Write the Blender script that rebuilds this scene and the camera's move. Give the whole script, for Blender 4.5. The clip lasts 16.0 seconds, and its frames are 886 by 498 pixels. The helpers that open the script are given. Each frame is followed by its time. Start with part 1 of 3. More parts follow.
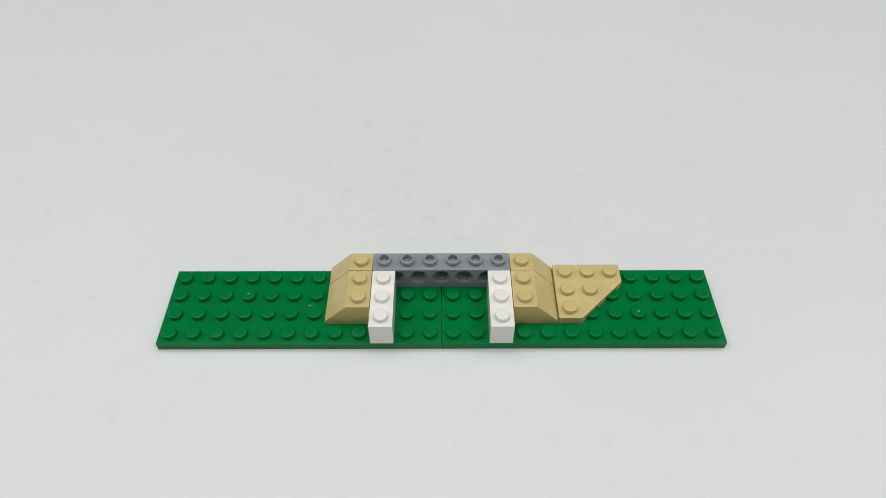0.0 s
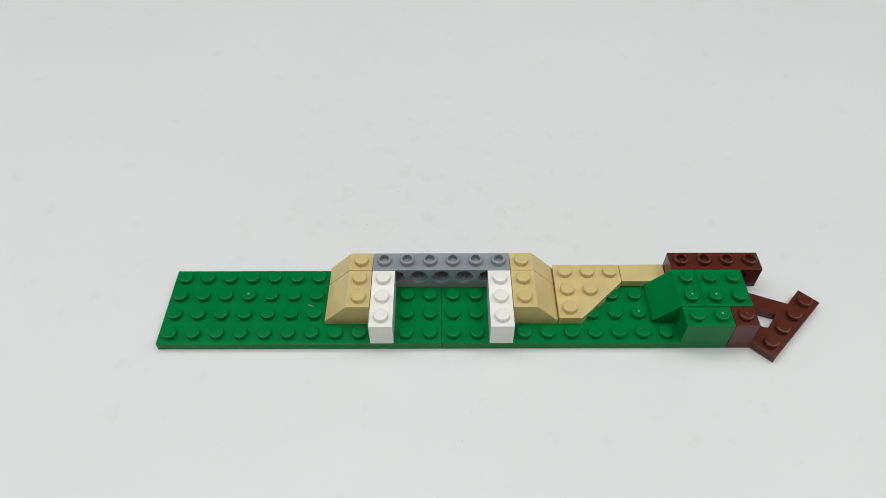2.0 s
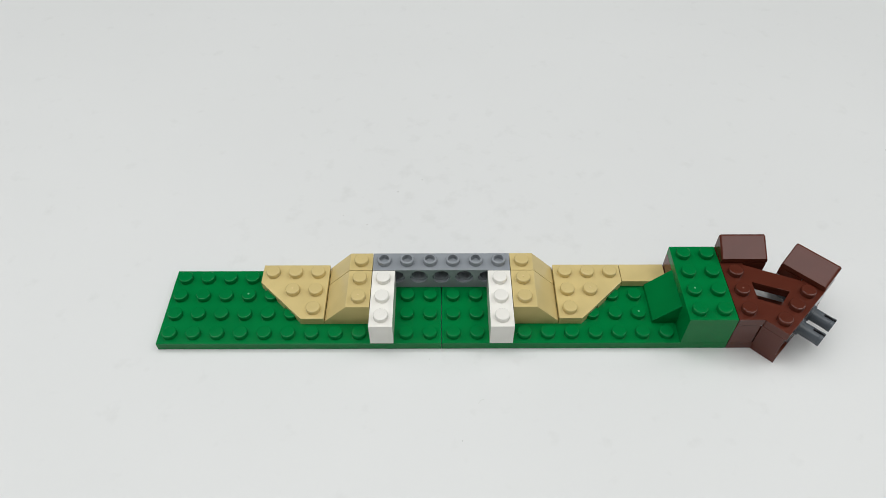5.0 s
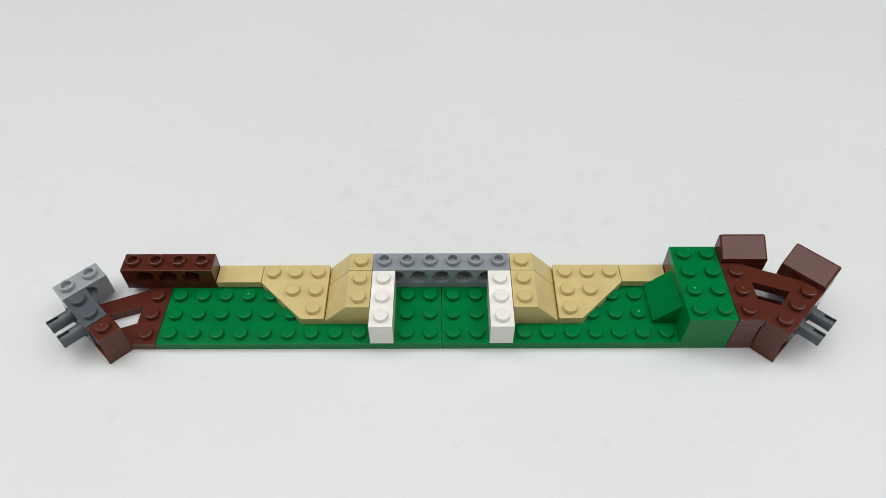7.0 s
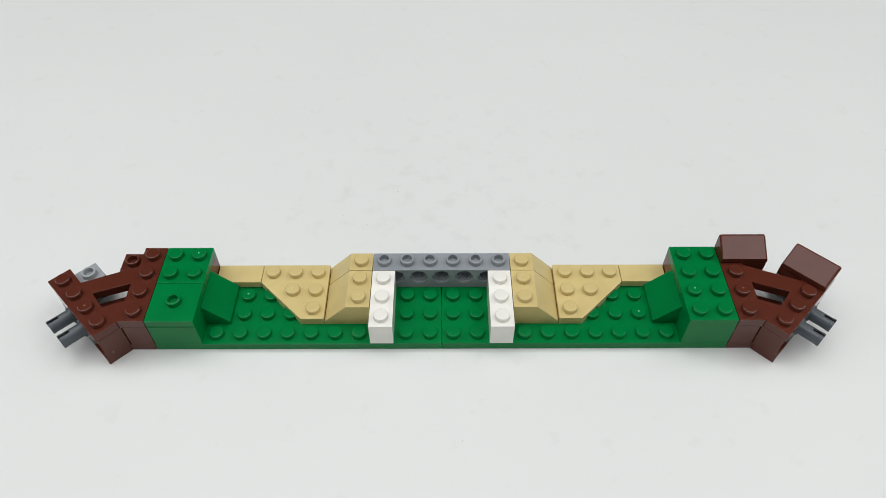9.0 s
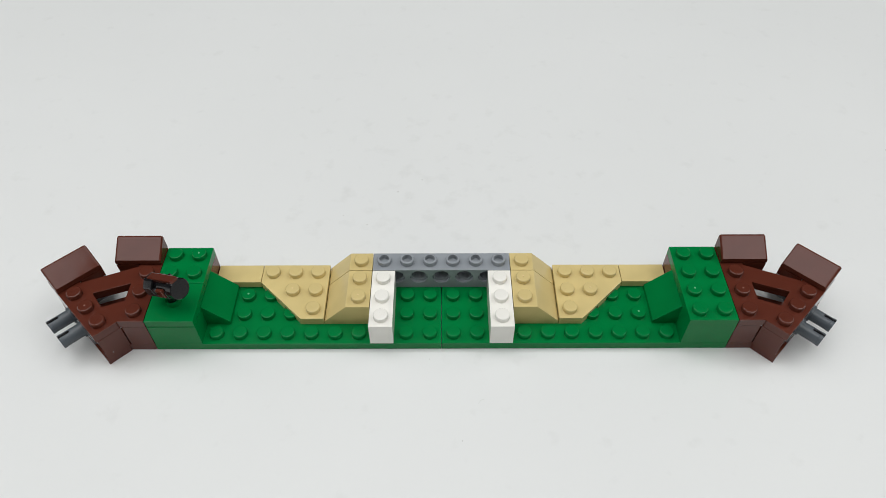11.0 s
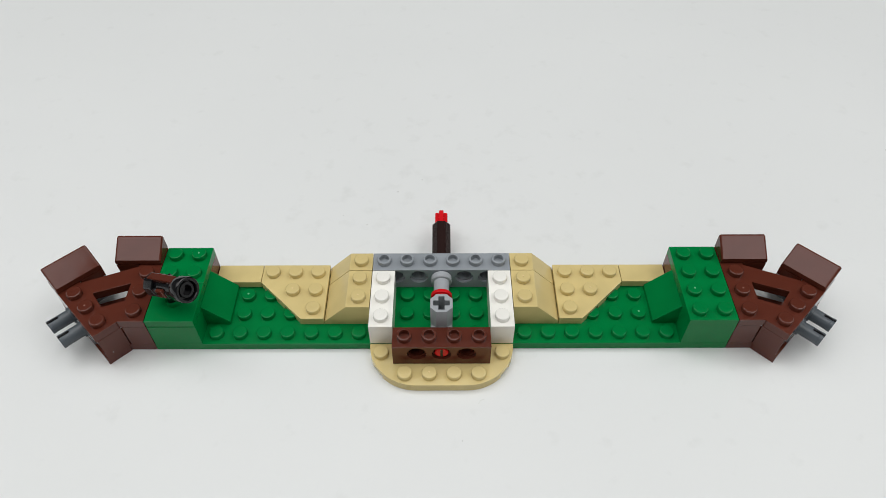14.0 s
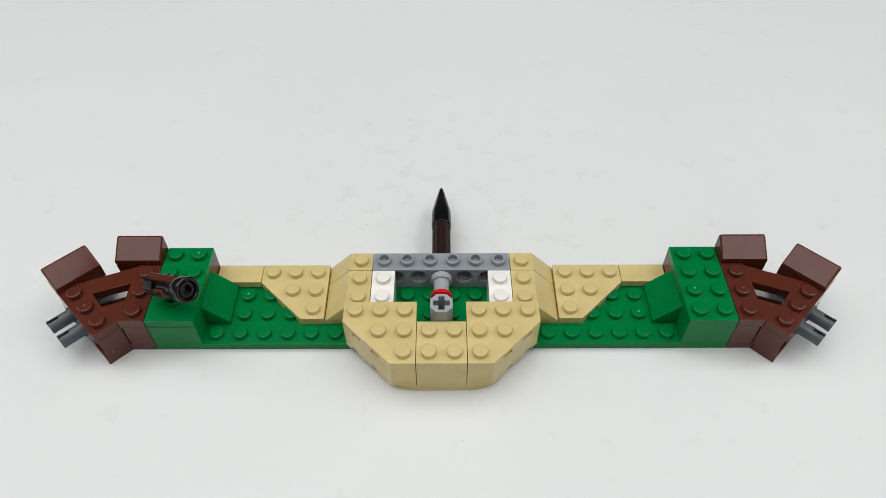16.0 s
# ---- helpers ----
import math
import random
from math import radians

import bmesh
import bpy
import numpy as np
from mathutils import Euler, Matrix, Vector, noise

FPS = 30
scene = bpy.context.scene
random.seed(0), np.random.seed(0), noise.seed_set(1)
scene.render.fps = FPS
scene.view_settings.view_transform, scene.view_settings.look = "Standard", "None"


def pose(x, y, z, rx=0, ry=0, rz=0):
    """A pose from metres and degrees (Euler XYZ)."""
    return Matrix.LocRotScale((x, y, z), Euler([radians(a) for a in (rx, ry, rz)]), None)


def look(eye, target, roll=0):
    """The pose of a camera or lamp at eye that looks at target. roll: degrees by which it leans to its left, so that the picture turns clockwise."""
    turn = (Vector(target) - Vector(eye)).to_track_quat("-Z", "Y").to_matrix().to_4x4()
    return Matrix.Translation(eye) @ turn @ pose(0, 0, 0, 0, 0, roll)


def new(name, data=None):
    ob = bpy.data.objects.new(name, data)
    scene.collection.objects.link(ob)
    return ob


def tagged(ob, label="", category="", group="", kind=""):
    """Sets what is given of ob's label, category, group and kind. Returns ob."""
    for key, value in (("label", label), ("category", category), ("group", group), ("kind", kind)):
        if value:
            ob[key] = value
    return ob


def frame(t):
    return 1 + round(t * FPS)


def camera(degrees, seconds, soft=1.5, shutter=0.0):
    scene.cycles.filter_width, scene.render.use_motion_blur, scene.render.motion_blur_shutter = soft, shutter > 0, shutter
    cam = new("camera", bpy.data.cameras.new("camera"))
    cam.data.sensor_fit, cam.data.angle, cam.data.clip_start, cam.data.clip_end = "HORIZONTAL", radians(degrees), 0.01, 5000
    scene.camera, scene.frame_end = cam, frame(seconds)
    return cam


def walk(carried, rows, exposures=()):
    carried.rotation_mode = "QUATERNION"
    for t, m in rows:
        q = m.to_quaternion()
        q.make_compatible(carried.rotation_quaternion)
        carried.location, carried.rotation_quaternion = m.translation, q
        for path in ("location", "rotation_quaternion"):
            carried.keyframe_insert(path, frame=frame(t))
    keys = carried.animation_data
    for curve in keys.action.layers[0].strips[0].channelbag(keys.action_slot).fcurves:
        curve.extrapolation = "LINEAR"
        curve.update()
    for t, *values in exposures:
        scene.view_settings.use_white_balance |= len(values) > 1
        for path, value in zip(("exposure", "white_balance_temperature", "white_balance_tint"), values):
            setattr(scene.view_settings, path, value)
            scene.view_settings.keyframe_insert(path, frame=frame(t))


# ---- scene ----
# A toy building-brick model grows piece by piece on a white table; stud pitch 8 mm, brick 9.6 mm, plate 3.2 mm.
cam = camera(64.7, 16.0, soft=0.75)
EYE = look((0.00028, -0.13224, 0.19943), (0.00265, 1.19762, -1.29438), -0.07)
walk(cam, [(0, EYE), (16, EYE)], exposures=[(0, -0.085), (1.5, -0.05), (4.2, -0.04), (6.3, 0.05), (9.2, 0.04), (11.6, 0.01), (12.0, 0.06), (12.4, 0.01), (15.0, 0.01), (15.3, 0.06), (16, 0.035)])

# ---- light: broad soft panels on the ceiling and lamps at both sides of a plain room ----
world = bpy.data.worlds.new("world")
scene.world = world
world.use_nodes = True
world.node_tree.nodes["Background"].inputs[0].default_value = (0.9, 0.95, 1.0, 1)
world.node_tree.nodes["Background"].inputs[1].default_value = 0.2


def area_lamp(name, eye, target, sx, sy, watts, colour):
    data = bpy.data.lights.new(name, "AREA")
    data.shape, data.size, data.size_y, data.energy, data.color = "RECTANGLE", sx, sy, watts, colour
    ob = new(name, data)
    ob.matrix_world = look(eye, target)
    return ob


for side in (-1, 1):
    area_lamp("side_lamp", (side * 1.35, 0.4, 1.2), (0, 0.1, 0), 1.1, 1.1, 5.6, (1.0, 1.0, 0.995))
area_lamp("ceiling_lamp", (-0.43, 0.06, 1.62), (-0.43, 0.06, 0), 1.34, 1.84, 18.6, (1.0, 1.0, 0.995))
area_lamp("ceiling_lamp", (0.93, 0.06, 1.62), (0.93, 0.06, 0), 0.7, 1.84, 10.2, (1.0, 1.0, 0.995))


# ---- materials ----
def nodes_of(mat):
    mat.use_nodes = True
    nt = mat.node_tree
    return nt, nt.nodes["Principled BSDF"]


def noise_tex(nt, scale, detail=3.0, rough=0.5):
    co = nt.nodes.new("ShaderNodeTexCoord")
    n = nt.nodes.new("ShaderNodeTexNoise")
    n.inputs["Scale"].default_value, n.inputs["Detail"].default_value, n.inputs["Roughness"].default_value = scale, detail, rough
    nt.links.new(co.outputs["Object"], n.inputs["Vector"])
    return n


def ramp(nt, source, stops):
    r = nt.nodes.new("ShaderNodeValToRGB")
    r.color_ramp.elements[0].position, r.color_ramp.elements[0].color = stops[0][0], (*stops[0][1], 1)
    r.color_ramp.elements[1].position, r.color_ramp.elements[1].color = stops[1][0], (*stops[1][1], 1)
    nt.links.new(source, r.inputs[0])
    return r


def plastic(name, colour, rough=0.13, bump=0.06, ior=1.38):
    """Moulded glossy plastic: faint flow mottling, uneven gloss, fine surface waviness."""
    mat = bpy.data.materials.new(name)
    nt, bsdf = nodes_of(mat)
    broad = noise_tex(nt, 90, 2)
    lo, hi = tuple(c * 0.93 for c in colour), tuple(min(1, c * 1.06) for c in colour)
    r = ramp(nt, broad.outputs["Fac"], [(0.3, lo), (0.7, hi)])
    nt.links.new(r.outputs[0], bsdf.inputs["Base Color"])
    fine = noise_tex(nt, 1500, 4)
    g = ramp(nt, fine.outputs["Fac"], [(0.3, (rough * 0.8,) * 3), (0.75, (rough * 1.35,) * 3)])
    nt.links.new(g.outputs[0], bsdf.inputs["Roughness"])
    wavy = noise_tex(nt, 260, 3)
    b = nt.nodes.new("ShaderNodeBump")
    b.inputs["Strength"].default_value, b.inputs["Distance"].default_value = bump, 0.0006
    nt.links.new(wavy.outputs["Fac"], b.inputs["Height"])
    nt.links.new(b.outputs[0], bsdf.inputs["Normal"])
    bsdf.inputs["IOR"].default_value = ior
    return mat


GREEN = plastic("green_plastic", (0.0, 0.185, 0.043), 0.13, ior=1.29)
TAN = plastic("tan_plastic", (0.645, 0.52, 0.235))
WHITE = plastic("white_plastic", (0.87, 0.86, 0.805))
BROWN = plastic("reddish_brown_plastic", (0.1, 0.024, 0.014), 0.11, ior=1.42)
GREY = plastic("grey_plastic", (0.28, 0.305, 0.33))
LIGHT_GREY = plastic("light_grey_plastic", (0.36, 0.38, 0.40))
DARK_GREY = plastic("dark_grey_plastic", (0.095, 0.11, 0.125))
RED = plastic("red_plastic", (0.62, 0.01, 0.015))
DARK_BROWN = plastic("dark_brown_plastic", (0.024, 0.0125, 0.0115))
BLACK = plastic("black_plastic", (0.005, 0.005, 0.006), 0.14, ior=1.45)


# stress-whitened plastic where a piece was cut from its mould
SCUFF = {
    m.name: plastic("scuffed_" + m.name, c)
    for m, c in ((GREEN, (0.16, 0.50, 0.26)), (TAN, (0.76, 0.60, 0.31)), (WHITE, (0.87, 0.865, 0.83)), (BROWN, (0.22, 0.08, 0.055)))
}


def table_material():
    """White laminate with faint grey smudges and specks of dust."""
    mat = bpy.data.materials.new("white_laminate")
    nt, bsdf = nodes_of(mat)
    broad = noise_tex(nt, 6, 3)
    base = ramp(nt, broad.outputs["Fac"], [(0.3, (0.735, 0.752, 0.747)), (0.7, (0.76, 0.777, 0.772))])
    smudge = noise_tex(nt, 110, 3, 0.55)
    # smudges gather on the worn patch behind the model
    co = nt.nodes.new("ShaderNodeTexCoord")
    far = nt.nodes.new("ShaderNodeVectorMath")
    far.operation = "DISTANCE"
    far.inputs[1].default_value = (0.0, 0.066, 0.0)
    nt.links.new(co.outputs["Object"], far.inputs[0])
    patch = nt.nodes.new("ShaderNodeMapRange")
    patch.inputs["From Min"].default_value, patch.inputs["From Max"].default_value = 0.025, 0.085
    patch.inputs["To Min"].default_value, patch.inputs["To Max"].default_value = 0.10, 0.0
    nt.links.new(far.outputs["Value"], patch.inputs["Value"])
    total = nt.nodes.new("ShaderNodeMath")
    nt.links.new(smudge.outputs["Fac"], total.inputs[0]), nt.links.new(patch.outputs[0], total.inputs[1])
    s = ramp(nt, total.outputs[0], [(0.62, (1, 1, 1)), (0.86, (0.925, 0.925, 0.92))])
    speck = noise_tex(nt, 260, 1)
    d = ramp(nt, speck.outputs["Fac"], [(0.83, (1, 1, 1)), (0.86, (0.55, 0.54, 0.52))])
    m1 = nt.nodes.new("ShaderNodeMixRGB")
    m1.blend_type, m1.inputs[0].default_value = "MULTIPLY", 1
    m2 = nt.nodes.new("ShaderNodeMixRGB")
    m2.blend_type, m2.inputs[0].default_value = "MULTIPLY", 1
    nt.links.new(base.outputs[0], m1.inputs[1]), nt.links.new(s.outputs[0], m1.inputs[2])
    nt.links.new(m1.outputs[0], m2.inputs[1]), nt.links.new(d.outputs[0], m2.inputs[2])
    nt.links.new(m2.outputs[0], bsdf.inputs["Base Color"])
    fine = noise_tex(nt, 900, 3)
    b = nt.nodes.new("ShaderNodeBump")
    b.inputs["Strength"].default_value, b.inputs["Distance"].default_value = 0.05, 0.0003
    nt.links.new(fine.outputs["Fac"], b.inputs["Height"])
    nt.links.new(b.outputs[0], bsdf.inputs["Normal"])
    bsdf.inputs["Roughness"].default_value = 0.45
    return mat


def paint(name, colour):
    mat = bpy.data.materials.new(name)
    nt, bsdf = nodes_of(mat)
    n = noise_tex(nt, 14, 4)
    r = ramp(nt, n.outputs["Fac"], [(0.3, tuple(c * 0.95 for c in colour)), (0.7, colour)])
    nt.links.new(r.outputs[0], bsdf.inputs["Base Color"])
    bsdf.inputs["Roughness"].default_value = 0.8
    return mat


TABLE = table_material()
WALL = paint("grey_wall_paint", (0.13, 0.13, 0.127))
# paler than the other walls, to throw soft light back at the front faces
BOUNCE_WALL = paint("pale_bounce_paint", (0.5, 0.495, 0.48))
LINT = paint("grey_lint", (0.64, 0.67, 0.64))
CRUMB = paint("grey_dirt", (0.6, 0.61, 0.6))
FLOOR = paint("grey_floor_paint", (0.45, 0.44, 0.42))

# ---- mesh helpers (shapes in millimetres) ----
GAP = 0.1
ROUND = {"pin", "shaft", "bush", "pin_sleeve", "collar", "tip", "wedge", "grip", "barrel", "rim", "stud"}


def mesh_of(bm, name, material, smooth=False):
    bmesh.ops.recalc_face_normals(bm, faces=bm.faces)
    bmesh.ops.scale(bm, vec=(0.001, 0.001, 0.001), verts=bm.verts)
    if smooth:
        for f in bm.faces:
            f.smooth = True
        for e in bm.edges:
            if len(e.link_faces) == 2 and e.calc_face_angle() > 0.42:
                e.smooth = False
    me = bpy.data.meshes.new(name)
    bm.to_mesh(me)
    bm.free()
    me.materials.append(material)
    return me


def part(name, bm, material, parent, label="", smooth=None):
    if smooth is None:
        smooth = name in ROUND
    ob = new(name, mesh_of(bm, name, material, smooth))
    ob.parent = parent
    return tagged(ob, label) if label else ob


def fill(bm, loops):
    """A flat face with holes from closed vertex loops."""
    edges = []
    for loop in loops:
        for a, b in zip(loop, loop[1:] + loop[:1]):
            edges.append(bm.edges.get((a, b)) or bm.edges.new((a, b)))
    bmesh.ops.triangle_fill(bm, use_beauty=True, edges=edges)


def bridge(bm, la, lb):
    n = len(la)
    for i in range(n):
        bm.faces.new((la[i], la[(i + 1) % n], lb[(i + 1) % n], lb[i]))


def soften(bm, width=0.14, keep=lambda e: True):
    """Round the sharp edges a little."""
    bm.normal_update()
    sharp = [e for e in bm.edges if len(e.link_faces) == 2 and e.calc_face_angle() > 0.5 and keep(e)]
    if sharp:
        bmesh.ops.bevel(bm, geom=sharp, offset=width, segments=2, profile=0.6, affect="EDGES", clamp_overlap=True)


def prism(outline, z0, z1, holes=(), width=0.1, axis="z"):
    """An outline (x, y) pulled from z0 to z1, with holes through it. axis 'x' or 'y': pulled along that way instead."""
    bm = bmesh.new()
    low, high = [], []
    for loop in (outline, *holes):
        low.append([bm.verts.new((x, y, z0)) for x, y in loop])
        high.append([bm.verts.new((x, y, z1)) for x, y in loop])
    for a, b in zip(low, high):
        bridge(bm, a, b)
    if holes or len(outline) > 8:
        fill(bm, low), fill(bm, high)
    else:
        bm.faces.new(low[0]), bm.faces.new(high[0])
    bmesh.ops.recalc_face_normals(bm, faces=bm.faces)
    if width:
        soften(bm, width)
    for v in bm.verts:
        x, y, z = v.co
        if axis == "y":
            v.co = (x, z, y)
        if axis == "x":
            v.co = (z, x, y)
    return bm


def box(x0, x1, y0, y1, z0, z1, width=0.1):
    return prism([(x0, y0), (x1, y0), (x1, y1), (x0, y1)], z0, z1, width=width)


def circle(cx, cy, r, n=24, turn=0.0):
    return [(cx + r * math.cos(turn + 2 * math.pi * i / n), cy + r * math.sin(turn + 2 * math.pi * i / n)) for i in range(n)]


def lathe(profile, n=28, axis="z", closed=False):
    """Rings (r, h) turned about an axis; closed joins the last ring to the first, else the ends are capped."""
    bm = bmesh.new()
    rings = [[bm.verts.new((x, y, h)) for x, y in circle(0, 0, max(r, 0.001), n)] for r, h in profile]
    for a, b in zip(rings, rings[1:]):
        bridge(bm, a, b)
    if closed:
        bridge(bm, rings[-1], rings[0])
    else:
        bm.faces.new(rings[0]), bm.faces.new(rings[-1])
    for v in bm.verts:
        x, y, z = v.co
        if axis == "y":
            v.co = (x, z, -y)
        if axis == "x":
            v.co = (z, x, y)
    return bm


def joined(bms):
    """Several closed shapes of one piece of plastic as one mesh."""
    out = bmesh.new()
    for bm in bms:
        me = bpy.data.meshes.new("joint")
        bm.to_mesh(me)
        bm.free()
        out.from_mesh(me)
        bpy.data.meshes.remove(me)
    return out


def moved(bm, x=0.0, y=0.0, z=0.0, m=None):
    bm.transform(Matrix.Translation((x, y, z)) @ (m or Matrix.Identity(4)))
    return bm


# ---- studs: one shared mesh per colour and kind ----
STUDS = {}


def stud_mesh(material, kind):
    """kind: solid, hollow, or marked (solid, with the small nub of the mould's gate)."""
    key = (material.name, kind)
    if key not in STUDS:
        if kind == "hollow":
            bm = lathe([(2.45, -0.1), (2.45, 1.42), (2.44, 1.48), (2.4, 1.6), (2.29, 1.71), (2.15, 1.75), (1.8, 1.75), (1.69, 1.7), (1.65, 1.6), (1.65, -0.1)], 28, closed=True)
        else:
            bm = lathe([(2.45, -0.1), (2.45, 1.4), (2.44, 1.46), (2.39, 1.59), (2.3, 1.69), (2.18, 1.75), (2.05, 1.77), (1.95, 1.77), (0.3, 1.77)], 28)
        if kind == "solid":  # a faint raised row of plain blocks in place of the maker's mark
            bm = joined([bm, *[prism([(x, -0.6), (x + 0.34, -0.6), (x + 0.56, 0.6), (x + 0.22, 0.6)], 1.7, 1.805, width=0) for x in (-1.55, -0.78, -0.01, 0.76)]])
        if kind == "marked":
            bm = joined([bm, lathe([(0.38, 1.7), (0.36, 1.8), (0.28, 1.87), (0.16, 1.9), (0.06, 1.91)], 14)])
        me = STUDS[key] = mesh_of(bm, "stud", material, True)
        if kind == "marked":
            me.materials.append(SCUFF[material.name])
            for f in me.polygons:
                if f.center.z > 0.00179:
                    f.material_index = 1
    return STUDS[key]


def add_studs(thing, places, z, material, hollow=False, marks=()):
    for i, (x, y) in enumerate(places):
        ob = new("stud", stud_mesh(material, "hollow" if hollow else "marked" if i in marks else "solid"))
        ob.parent = thing
        ob.location = (x * 0.001, y * 0.001, z * 0.001)


def thing_at(name, label, category, group=""):
    ob = new(name)
    ob.empty_display_size = 0.005
    return tagged(ob, label, category, group)


def grid(nx, ny):
    return [(8 * i + 4, 8 * j + 4) for i in range(nx) for j in range(ny)]


# ---- kinds of pieces; local origin at the piece's low corner, unless said otherwise ----
def brick(name, nx, ny, h, material, label, category, studs=True, group="", marks=(0,)):
    t = thing_at(name, label, category, group)
    part("body", box(GAP, 8 * nx - GAP, GAP, 8 * ny - GAP, 0, h), material, t)
    if studs:
        add_studs(t, grid(nx, ny), h, material, marks=marks)
    return t


def tile(name, nx, ny, material, label):
    t = thing_at(name, label, "tile", "tan tiles")
    part("body", box(GAP, 8 * nx - GAP, GAP, 8 * ny - GAP, 0.35, 3.2, 0.16), material, t)
    part("foot", box(0.35, 8 * nx - 0.35, 0.35, 8 * ny - 0.35, 0, 0.35, 0), material, t)
    return t


def beam(name, nx, material, label, group="", cross=False):
    """A brick with round holes (or, with cross, a cross-shaped hole in a round recess) across it and hollow studs."""
    t = thing_at(name, label, "brick", group)
    bm = bmesh.new()
    w, zc = 8 * nx, 5.8
    holes = [8 * (i + 1) for i in range(nx - 1)]
    rect = [(GAP, 0), (w - GAP, 0), (w - GAP, 9.6), (GAP, 9.6)]
    ya, yb = GAP, 8 - GAP

    def loop(pts, y):
        return [bm.verts.new((x, y, z)) for x, z in pts]

    ra, rb = loop(rect, ya), loop(rect, yb)
    for i in (0, 1, 3):
        bm.faces.new((ra[i], ra[(i + 1) % 4], rb[(i + 1) % 4], rb[i]))
    # the studs' bores run down into the body
    bores = []
    for i in range(nx):
        upper = [bm.verts.new((x, y, 9.6)) for x, y in circle(8 * i + 4, 4, 1.65, 20)]
        lower = [bm.verts.new((x, y, 9.45)) for x, y in circle(8 * i + 4, 4, 1.6, 20)]
        bridge(bm, upper, lower)
        bm.faces.new(lower)
        bores.append(upper)
    fill(bm, [[ra[2], ra[3], rb[3], rb[2]], *bores])
    big_a, big_b = [], []
    for hx in holes:
        a0, a1, a2 = loop(circle(hx, zc, 3.15), ya), loop(circle(hx, zc, 3.15), ya + 1.1), loop(circle(hx, zc, 2.45), ya + 1.1)
        b0, b1, b2 = loop(circle(hx, zc, 3.15), yb), loop(circle(hx, zc, 3.15), yb - 1.1), loop(circle(hx, zc, 2.45), yb - 1.1)
        if cross:
            bmesh.ops.delete(bm, geom=a2 + b2, context="VERTS")
            a2, b2 = [loop([(hx + x, zc + z) for x, z in plus(2.45, 0.95)], y) for y in (ya + 1.1, yb - 1.1)]
            fill(bm, [a1, a2]), fill(bm, [b1, b2])
            pairs = ((a0, a1), (a2, b2), (b1, b0))
        else:
            pairs = ((a0, a1), (a1, a2), (a2, b2), (b2, b1), (b1, b0))
        for p, q in pairs:
            bridge(bm, p, q)
        big_a.append(a0), big_b.append(b0)
    fill(bm, [ra, *big_a]), fill(bm, [rb, *big_b])
    bmesh.ops.recalc_face_normals(bm, faces=bm.faces)
    soften(bm, 0.13, lambda e: (all(v.co.z < 0.01 or v.co.z > 9.59 for v in e.verts) and any(abs(v.co.y - 4) > 3.8 for v in e.verts)) or abs(e.verts[0].co.z - e.verts[1].co.z) > 9)
    part("body", bm, material, t)
    add_studs(t, grid(nx, 1), 9.6, material, True)
    return t


def slope_brick(name, ny, side, material, label, group):
    """Two studs wide, one row of studs and a 45 degree flank that falls to side (-1: low x, +1: high x)."""
    t = thing_at(name, label, "slope brick", group)
    prof = [(GAP, 0), (16 - GAP, 0), (16 - GAP, 9.6), (8, 9.6), (GAP, 1.6)]
    if side > 0:
        prof = [(16 - x, z) for x, z in prof]
    part("body", prism(prof, GAP, 8 * ny - GAP, axis="y"), material, t)
    add_studs(t, [((12 if side < 0 else 4), 8 * j + 4) for j in range(ny)], 9.6, material, marks=() if ny == 1 else (0,) if side < 0 else (ny - 1,))
    return t


def notched(pa, pb, spots, half, depth):
    """The points of the edge pa-pb with square notches cut in to its left, at parts of its length."""
    (ax, ay), (bx, by) = pa, pb
    n = math.hypot(bx - ax, by - ay)
    ux, uy = (bx - ax) / n, (by - ay) / n
    pts = [pa]
    for s in spots:
        for d, e in ((-half, 0), (-half, depth), (half, depth), (half, 0)):
            pts.append((ax + ux * (s * n + d) - uy * e, ay + uy * (s * n + d) + ux * e))
    return pts + [pb]


def cut_plate(name, side, label, group):
    """3 x 3 plate with one corner cut off: full along the back and along one flank, its cut flank notched below.
    side +1: the cut is at high x."""
    t = thing_at(name, label, "wedge plate", group)
    g = GAP
    pa, pb = (8, g), (24 - g, 16)
    rest = [(24 - g, 24 - g), (g, 24 - g), (g, g)]
    whole, low = [pa, pb, *rest], [*notched(pa, pb, (0.31, 0.72), 2.1, 1.1), *rest]
    pts = [(4, 4), (4, 12), (12, 12), (4, 20), (12, 20), (20, 20)]
    if side < 0:
        whole, low, pts = [[(24 - x, y) for x, y in p] for p in (whole, low, pts)]
    body = joined([prism(low, 0, 1.7, width=0), prism(whole, 1.7, 3.2, width=0.12)])
    part("body", body, TAN, t)
    add_studs(t, pts, 3.2, TAN, marks=(2,))
    return t


BAR = (127.25, 16.75)  # the backmost stud of the slanting bar; the bar runs at 45 degrees


def bar_stud(k):
    return BAR[0] - k * 5.657, BAR[1] - k * 5.657


